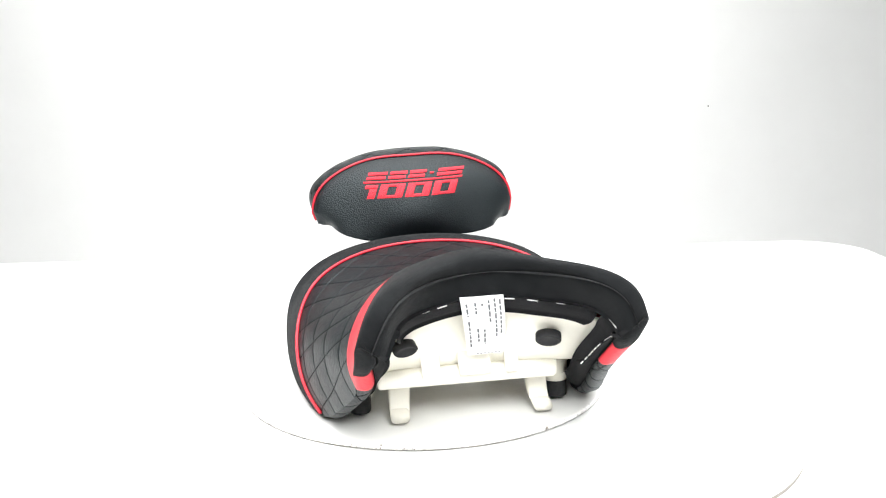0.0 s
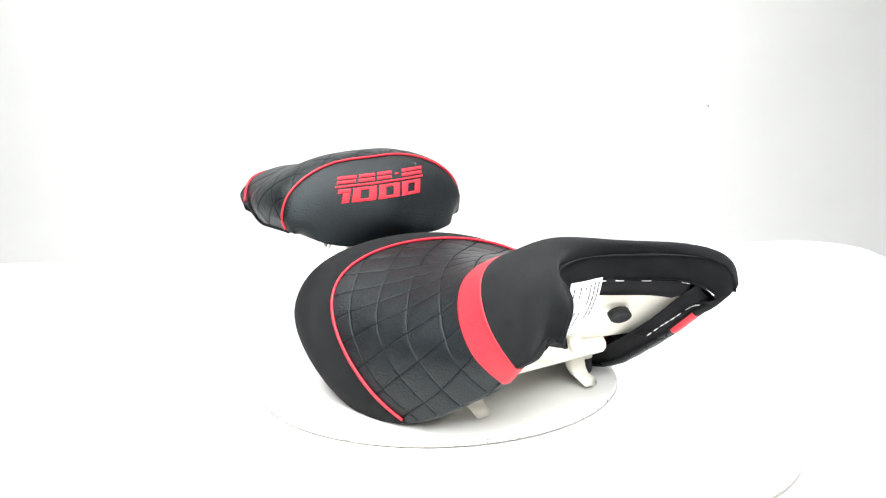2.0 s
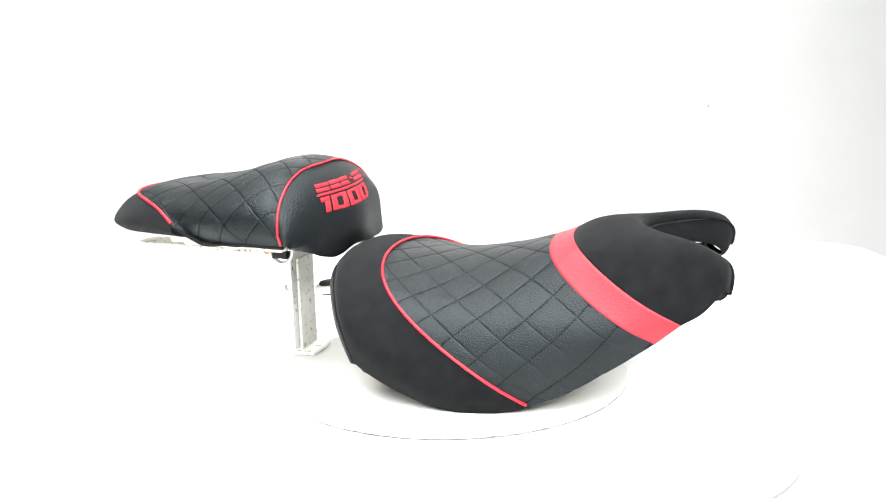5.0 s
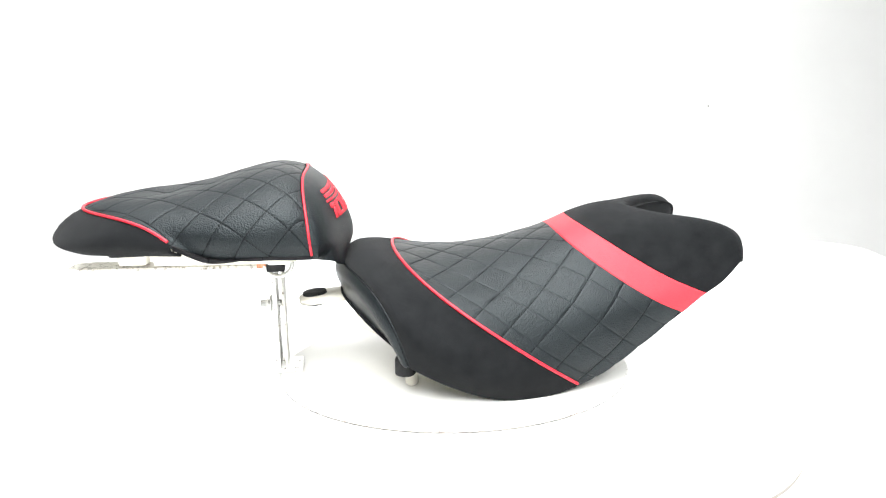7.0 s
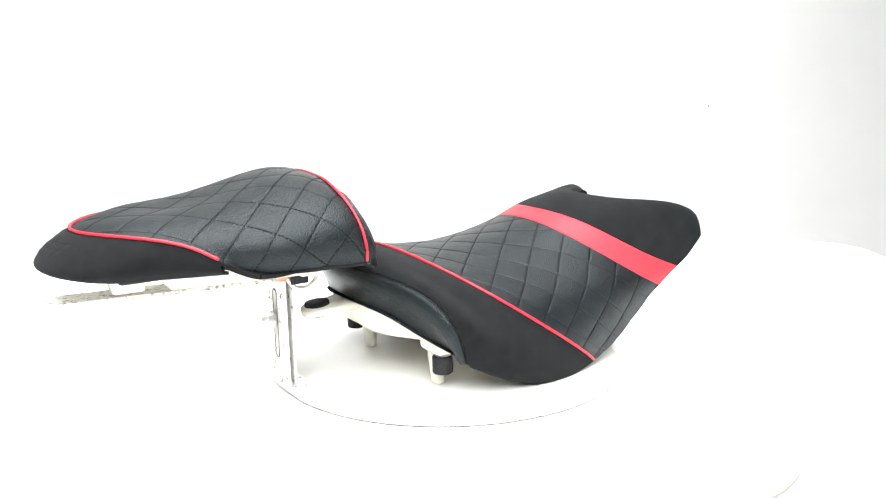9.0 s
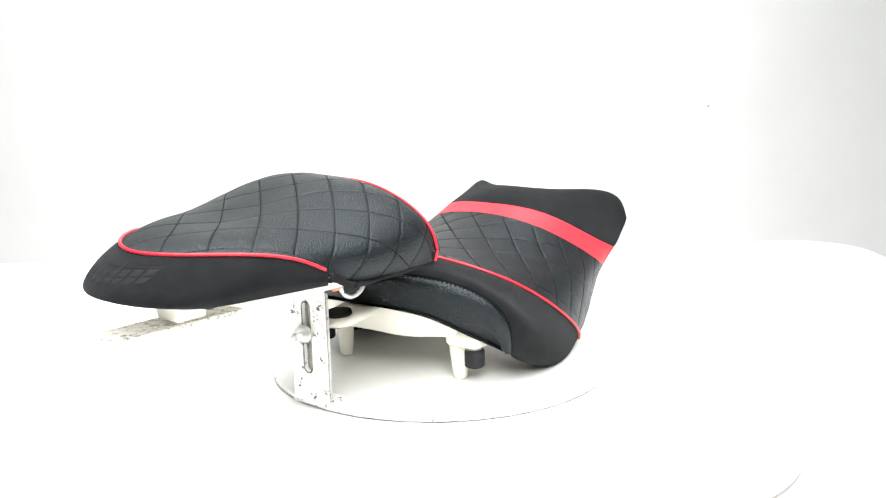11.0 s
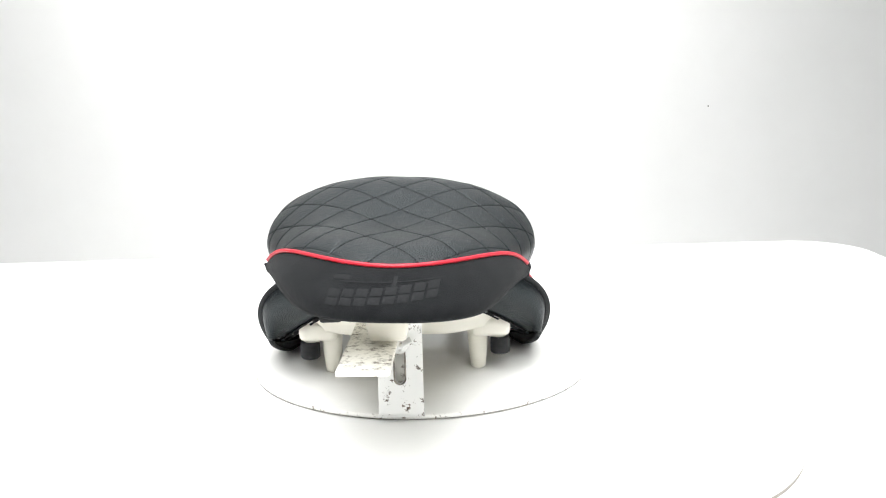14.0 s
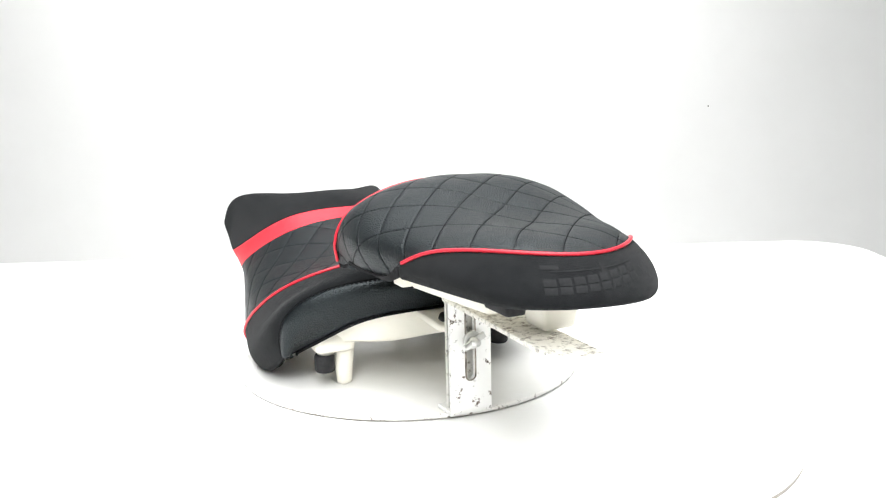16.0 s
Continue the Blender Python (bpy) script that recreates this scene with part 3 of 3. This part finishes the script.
def sagged(P):
    """The cover is tucked in at its front corners and hangs lower under one of them."""
    high = P[..., 2] - 0.035 * P[..., 0]
    tuck = np.clip((0.154 - high) / 0.012, 0, 1) * np.clip((0.150 - P[..., 1]) / 0.04, 0, 1) * (np.abs(P[..., 0]) > 0.08)
    P = P * np.stack([1 - 0.045 * tuck * np.clip((np.abs(P[..., 0]) - 0.08) / 0.02, 0, 1), np.ones_like(tuck), np.ones_like(tuck)], axis=-1)
    w = np.clip((P[..., 0] - 0.045) / 0.045, 0, 1) * np.clip((0.165 - P[..., 2]) / 0.02, 0, 1) * np.clip((0.130 - P[..., 1]) / 0.025, 0, 1)
    return P - w[..., None] * np.array([0.0, 0.0, 0.008])


ps = [sagged(set_askew(q)) for q in ps]
face = np.concatenate([ps[0], ps[1][1:], ps[2][1:]])
p_top = np.concatenate([ps[3], ps[4][1:], ps[5][1:], ps[6][1:]])
tail = np.concatenate([ps[7], ps[8][1:]])
pt_q, pt_lines = quilt(dense(p_top, 360, 480), (-2.3864, -2.8251, -0.1706, 0.0334, -0.0477, -0.0224, 0.1036, 0.0048, 0.0492), 8.508, 8.577, 0.0005)
shell("quilted_panel", pt_q, BLACK_LEATHER, pillion, "black leather quilted in diamonds")
stitches("quilt_stitching", pt_lines, pillion, "black quilting thread")
shell("front_panel", face, BLACK_LEATHER, pillion, "plain black pebbled leather")
shell("tail_cover", tail, SUEDE, pillion, "black suede tail")
tube("front_piping", (p_top[0] + normals(face)[-1] * 0.0009)[1:-1], 0.0013, PIPE_RED, pillion, "red vinyl piping")
tube("tail_piping", (tail[0] + normals(p_top)[-1] * 0.0010)[3:-3], 0.0015, PIPE_RED, pillion, "red vinyl piping")
stitches("seam_stitching", [seam_run(p_top, 1)], pillion, "black seam thread", pitch=0.0042, length=0.003)

# underside of the pillion
under = [rib((0.090, 0.138), (0.046, 0.092, 0.138), (0.084, 0.102, 0.141), (0.104, 0.112, 0.145)),
         rib((0.20, 0.146), (0.046, 0.19, 0.147), (0.086, 0.17, 0.149), (0.104, 0.16, 0.150)),
         rib((0.335, 0.147), (0.042, 0.318, 0.147), (0.074, 0.275, 0.148), (0.090, 0.225, 0.150))]
ug = [under[0] * (1 - f) + under[1] * f for f in np.linspace(0, 1, 8)[:-1]] + [under[1] * (1 - f) + under[2] * f for f in np.linspace(0, 1, 8)]
ppan = shell("base_pan", set_askew(np.array(ug)), IVORY, pillion, "ivory plastic base pan", thick=-0.003)
for side in (0, -1):
    edge = np.concatenate([s[:, side] for s in ps[3:7]])
    sx = -1 if edge[0, 0] < 0 else 1
    hang = 0.006 * np.clip((edge[:, 1:2] - 0.150) / 0.05, 0, 1) * np.array([0, 0, -1.0])
    rows = [edge, edge + np.array([-sx * 0.0015, 0, 0]) + hang, edge + np.array([-sx * 0.005, 0, 0.001]) + hang, edge + np.array([-sx * 0.016, 0, 0.002]) + hang * 0.5]
    shell("side_hem", np.array(rows), CLOTH, pillion, "black cloth hem turned under")

# ---------------------------------------------------------------- bracket
bracket = thing("support_bracket", "bent steel strap bracket in chipped white paint on the turntable's rim", "bracket")


def strap_plate(x0, x1, slot, z0, z1, thick):
    """Upright strap with a long slot, rounded at both ends."""
    (sx, sz0, sz1, sw) = slot
    inner, outer = [], []
    for k in range(9):
        a = math.pi * k / 8
        inner.append((sx + sw * math.cos(a), sz1 + sw * math.sin(a)))
        outer.append((x1, sz1 + (z1 - sz1) * k / 2) if k <= 2 else (x0, sz1 + (z1 - sz1) * (8 - k) / 2) if k >= 6 else (x1 + (x0 - x1) * (k - 2) / 4, z1))
    for k in range(9):
        a = math.pi * (1 + k / 8)
        inner.append((sx + sw * math.cos(a), sz0 + sw * math.sin(a)))
        outer.append((x0, sz0 + (z0 - sz0) * k / 2) if k <= 2 else (x1, sz0 + (z0 - sz0) * (8 - k) / 2) if k >= 6 else (x0 + (x1 - x0) * (k - 2) / 4, z0))
    bm = bmesh.new()
    front = [[bm.verts.new((x, 0, z)) for x, z in ring] for ring in (inner, outer)]
    back = [[bm.verts.new((x, thick, z)) for x, z in ring] for ring in (inner, outer)]
    n = len(inner)
    for k in range(n):
        q = (k + 1) % n
        bm.faces.new((front[0][k], front[0][q], front[1][q], front[1][k]))
        bm.faces.new((back[0][k], back[1][k], back[1][q], back[0][q]))
        bm.faces.new((front[0][k], back[0][k], back[0][q], front[0][q]))
        bm.faces.new((front[1][k], front[1][q], back[1][q], back[1][k]))
    return bm


part("upright", moved(strap_plate(-0.0205, 0.0195, (0.0, 0.036, 0.094, 0.0042), 0.002, 0.112, 0.004), pose(0.003, 0.146, 0)), PAINT, bracket, "slotted upright in chipped white paint", smooth=False)
part("back_plate", moved(block(0.037, 0.003, 0.100, 0.0008), pose(0.004, 0.1400, 0.056, 0, 0, 1)), GREYED, bracket, "plain inner strap in scratched greyish paint", smooth=False)
slot_rim = bmesh.new()
loops = []
for wide, lift in ((0.0042, 0.0), (0.0042, 0.0006), (0.0054, 0.0005), (0.0056, 0.0)):
    ring_pts = [(wide * math.cos(a), 0.094 + wide * math.sin(a)) for a in np.linspace(0, math.pi, 9)] + [(wide * math.cos(a), 0.036 + wide * math.sin(a)) for a in np.linspace(math.pi, 2 * math.pi, 9)]
    loops.append([slot_rim.verts.new((x, 0.0041 + lift, z)) for x, z in ring_pts])
for a, b in zip(loops, loops[1:]):
    for k in range(len(a)):
        slot_rim.faces.new((a[k], a[(k + 1) % len(a)], b[(k + 1) % len(a)], b[k]))
part("slot_rim", moved(slot_rim, pose(0.003, 0.146, 0)), WORN, bracket, "bare worn metal round the slot")
part("foot", moved(block(0.042, 0.026, 0.004, 0.001), pose(0.003, 0.137, 0.0025)), PAINT, bracket, smooth=False)
part("arm", moved(block(0.036, 0.205, 0.004, 0.001), pose(0.0165, 0.2515, 0.110, 0.6, 0, -3)), GRIME, bracket, "grimy horizontal arm", smooth=False)
part("bolt", moved(turned([(0.0036, -0.012), (0.0036, 0.012), (0.003, 0.0128)], 14), pose(0.003, 0.152, 0.0690, 90)), STEEL, bracket)
part("washer", moved(turned([(0.0085, 0.0), (0.0085, 0.0016), (0.0078, 0.002)], 24), pose(0.003, 0.1525, 0.0690, -90)), STEEL, bracket)
wing = block(0.024, 0.0022, 0.006, 0.0009)
part("wing_nut", moved(wing, pose(0.003, 0.158, 0.0690, 12, 24, 8)), STEEL, bracket)

# ---------------------------------------------------------------- emblem, emboss, label, staples


def drape(P, x, z, lift):
    """The point of a cover over (x, z) seen from its end, lifted off it."""
    flat, nor = P.reshape(-1, 3), normals(P).reshape(-1, 3)
    d = (flat[:, 0] - x) ** 2 + (flat[:, 2] - z) ** 2
    k = np.argsort(d)[:6]
    w = 1 / (d[k] + 1e-8)
    w /= w.sum()
    y = float((flat[k, 1] * w).sum())
    n = (nor[k] * w[:, None]).sum(axis=0)
    n /= np.linalg.norm(n)
    return np.array([x, y, z]) + lift * n


def patch(P, quad, lift, thick, cols=10, rows=6):
    """A raised patch over a four-cornered field (x, z), draped on a cover."""
    q = np.array(quad, float)
    top, side = [], []
    for a in np.linspace(0, 1, rows):
        row = []
        for b in np.linspace(0, 1, cols):
            c = (q[0] * (1 - b) + q[1] * b) * (1 - a) + (q[3] * (1 - b) + q[2] * b) * a
            edge = min(a, 1 - a, b, 1 - b) < 1e-6
            row.append(drape(P, c[0], c[1], lift + (0 if edge else thick)))
        top.append(row)
    return grid_mesh(np.array(top))


def joined(parts_list):
    out = bmesh.new()
    for bm in parts_list:
        tmp = bpy.data.meshes.new("tmp")
        bm.to_mesh(tmp)
        bm.free()
        out.from_mesh(tmp)
        bpy.data.meshes.remove(tmp)
    return out


def slanted(x0, x1, z0, z1, base, lean):
    return [(x0 + (z0 - base) * lean, z0), (x1 + (z0 - base) * lean, z0), (x1 + (z1 - base) * lean, z1), (x0 + (z1 - base) * lean, z1)]


E0, LEAN = 0.1645, 0.42
front_face = dense(face, 90, 200)


def stroke(x0, x1, z0, z1):
    return patch(front_face, [(x, z + 0.0012 + 0.03 * (x + 0.01)) for x, z in slanted(x0, x1, z0, z1, E0, LEAN)], 0.0005, 0.0006)


part("numeral_one", joined([stroke(-0.0570, -0.0490, E0, 0.1745), stroke(-0.0625, -0.0490, 0.1745, 0.1785)]), EMBROIDERY, pillion, "red embroidered numeral 1")
for k in range(3):
    x = -0.0462 + 0.0292 * k
    w = 0.0264
    part("numeral_zero", joined([stroke(x, x + 0.0085, E0, 0.1785), stroke(x + w - 0.0085, x + w, E0, 0.1785),
                                 stroke(x + 0.0085, x + w - 0.0085, E0, 0.1675), stroke(x + 0.0085, x + w - 0.0085, 0.1757, 0.1785)]), EMBROIDERY, pillion, "red embroidered numeral 0")
part("emblem_line", stroke(-0.0660, 0.0425, 0.1800, 0.1820), EMBROIDERY, pillion, "red embroidered line")
for x, w in ((-0.0640, 0.0215), (-0.0405, 0.0195), (-0.0190, 0.0190), (0.0125, 0.0300)):
    part("emblem_bar", joined([stroke(x, x + w - 0.001, 0.1835, 0.1866), stroke(x + 0.0008, x + w, 0.1877, 0.1908)]), EMBROIDERY, pillion, "red embroidered bars of the emblem")
part("emblem_bar", stroke(0.0040, 0.0085, 0.1862, 0.1882), EMBROIDERY, pillion, "red embroidered dot of the emblem")

tail_face = dense(tail, 80, 200)


def press(x0, x1, z0, z1):
    return patch(tail_face, slanted(x0, x1, z0, z1, 0.156, -0.35), 0.0003, 0.0003, 8, 5)


for k in range(8):
    x = 0.0455 - 0.0093 * k
    rise = 0.0005 * k
    part("embossed_mark", joined([press(x, x - 0.0076, 0.1560 + rise, 0.1602 + rise), press(x, x - 0.0076, 0.1608 + rise, 0.1650 + rise)]), EMBOSS, pillion, "dark grey embossed bars")
part("embossed_line", press(0.0400, -0.0300, 0.1688, 0.1695), EMBOSS, pillion, "dark grey embossed line")
part("embossed_mark", press(0.0450, 0.0340, 0.1700, 0.1724), EMBOSS, pillion, "dark grey embossed mark")
part("embossed_mark", press(0.0050, 0.0020, 0.1668, 0.1722), EMBOSS, pillion, "dark grey embossed mark")

# sewn-in label hanging from the front hem
def tag_point(u, v, lift=0.0):
    top = np.array([-0.0185 + 0.0350 * u, -0.2305 - 0.001 * u, 0.1300])
    bottom = np.array([-0.0045 + 0.0315 * u, -0.1870, 0.0690])
    c = top * (1 - v) + bottom * v
    c[1] -= 0.0065 * math.sin(math.pi * v) * (0.7 + 0.3 * u) + 0.0008 * math.sin(5 * u)
    return c + np.array([0, -0.8, -0.5]) * lift


tag = shell("label_tag", np.array([[tag_point(u, v) for u in np.linspace(0, 1, 10)] for v in np.linspace(0, 1, 16)]), PAPER, rider, "white sewn-in label with small grey print", thick=0.0006)
for u0, segs in ((0.88, ((0.05, 0.62),)), (0.76, ((0.04, 0.66),)), (0.62, ((0.06, 0.40),)), (0.46, ((0.10, 0.14), (0.52, 0.80))), (0.30, ((0.08, 0.26), (0.50, 0.74))), (0.10, ((0.10, 0.30), (0.38, 0.84)))):
    for v0, v1 in segs:
        v = v0
        while v < v1:
            ln = min(random.uniform(0.03, 0.09), v1 - v)
            part("print_bar", grid_mesh(np.array([[tag_point(u0 + du, w, 0.0009) for du in (0, 0.045)] for w in np.linspace(v, v + ln, 4)])), INK, tag, smooth=False)
            v += ln + 0.018
for k in range(7):
    part("print_bar", grid_mesh(np.array([[tag_point(0.25 + 0.1 * k, 0.965, 0.0009), tag_point(0.31 + 0.1 * k, 0.965, 0.0009)], [tag_point(0.25 + 0.1 * k, 0.985, 0.0009), tag_point(0.31 + 0.1 * k, 0.985, 0.0009)]])), INK, tag, smooth=False)

staple_mesh = None


def staple(at, along, out, size=1.0):
    global staple_mesh
    if staple_mesh is None:
        bm = block(0.0085, 0.0011, 0.0008, 0.0003, 1)
        staple_mesh = bpy.data.meshes.new("staple")
        bm.to_mesh(staple_mesh)
        bm.free()
        staple_mesh.materials.append(STAPLE)
    ob = new("staple", staple_mesh)
    ob.parent = rider
    x = Vector(along).normalized()
    z = (Vector(out) - x * x.dot(Vector(out))).normalized()
    m = Matrix((x, z.cross(x), z)).transposed().to_4x4()
    m.translation = Vector(at) + z * 0.0006
    ob.matrix_local = m @ Matrix.Diagonal((size, 1, 1, 1))


row = front_lip[-1] + np.array([0, -0.0016, -0.0020])
nrow = normals(front_lip)[-2]
for x in (0.024, 0.041, 0.060, 0.077, 0.086, -0.032, -0.045, -0.058):
    k = int(np.argmin(np.abs(row[:, 0] - x) + (row[:, 1] < -0.295) * 0.05))
    staple(row[k], row[k + 1] - row[k - 1], nrow[k])
row, n = liners[1][4], liners[1].shape[1]
for f in (0.06, 0.15, 0.24, 0.33, 0.42, 0.51, 0.60, 0.69, 0.78):
    k = int(f * n)
    staple(row[k] + np.array([-0.0005, -0.0008, -0.0003]), row[k + 2] - row[k - 2], (-0.6, -0.7, -0.4), 0.6)
row = rear_panel[0] + np.array([0, 0.0006, -0.0016])
for x in (0.062, 0.077, 0.091, -0.062, -0.077, -0.091):
    k = int(np.argmin(np.abs(row[:, 0] - x)))
    staple(row[k], row[k + 1] - row[k - 1], (0, 0.8, -0.6))

# fittings under the pillion
boss = block(0.034, 0.038, 0.030, 0.004)
for v in boss.verts:
    if v.co.z < 0:
        v.co.x, v.co.y = v.co.x * 0.8, v.co.y * 0.75
part("boss", moved(boss, pose(0.006, 0.286, 0.131, 0, 0, -2)), IVORY, pillion)
for x, y, z in ((-0.034, 0.283, 0.139), (0.046, 0.288, 0.140)):
    part("rubber_foot", moved(block(0.016, 0.036, 0.015, 0.003), pose(x, y, z)), RUBBER, pillion, "black rubber foot")
part("cross_plate", joined([moved(block(0.128, 0.022, 0.003, 0.001), pose(0, 0.137, 0.1325)),
                            moved(block(0.016, 0.020, 0.010, 0.002), pose(-0.058, 0.139, 0.128)), moved(block(0.016, 0.020, 0.010, 0.002), pose(0.058, 0.139, 0.128))]), IVORY, pillion, "white cross plate")
part("latch_block", moved(block(0.014, 0.018, 0.014, 0.002), pose(-0.040, 0.143, 0.119)), RUBBER, pillion, "black rubber latch block")
part("latch_bolt", moved(turned([(0.0042, -0.005), (0.0042, 0.005)], 16), pose(-0.042, 0.156, 0.120, 90)), COPPER, pillion, "copper bolt head")
hook = spline(np.linspace(0, 1, 5), np.array([(-0.046, 0.126, 0.131), (-0.048, 0.128, 0.116), (-0.046, 0.138, 0.108), (-0.044, 0.150, 0.112), (-0.044, 0.158, 0.128)]), np.linspace(0, 1, 20))
tube("latch_hook", hook, 0.0022, STEEL, pillion, "bent steel latch hook")
well = slab([(-0.052, 0.118), (0.052, 0.118), (0.060, 0.150), (0.046, 0.262), (-0.046, 0.262), (-0.060, 0.150)], 0.1225, 0.1455)
bmesh.ops.bevel(well, geom=list(well.edges), offset=0.004, segments=2, affect="EDGES")
part("pan_well", well, IVORY, pillion, "ivory plastic well under the pan")
part("gusset", moved(block(0.036, 0.004, 0.022, 0.001), pose(0.003, 0.150, 0.122)), PAINT, bracket, smooth=False)

# ---------------------------------------------------------------- motion


def motions():
    spin, start, off = 12.227, 8.556, 0.0153
    for ob in (turntable, rider, pillion, bracket):
        rows = []
        for k in range(17):
            a = spin * k
            rows.append((float(k), pose(off * math.cos(radians(a)), off * math.sin(radians(a)), DECK, 0, 0, a + start)))
        walk(ob, rows)


motions()
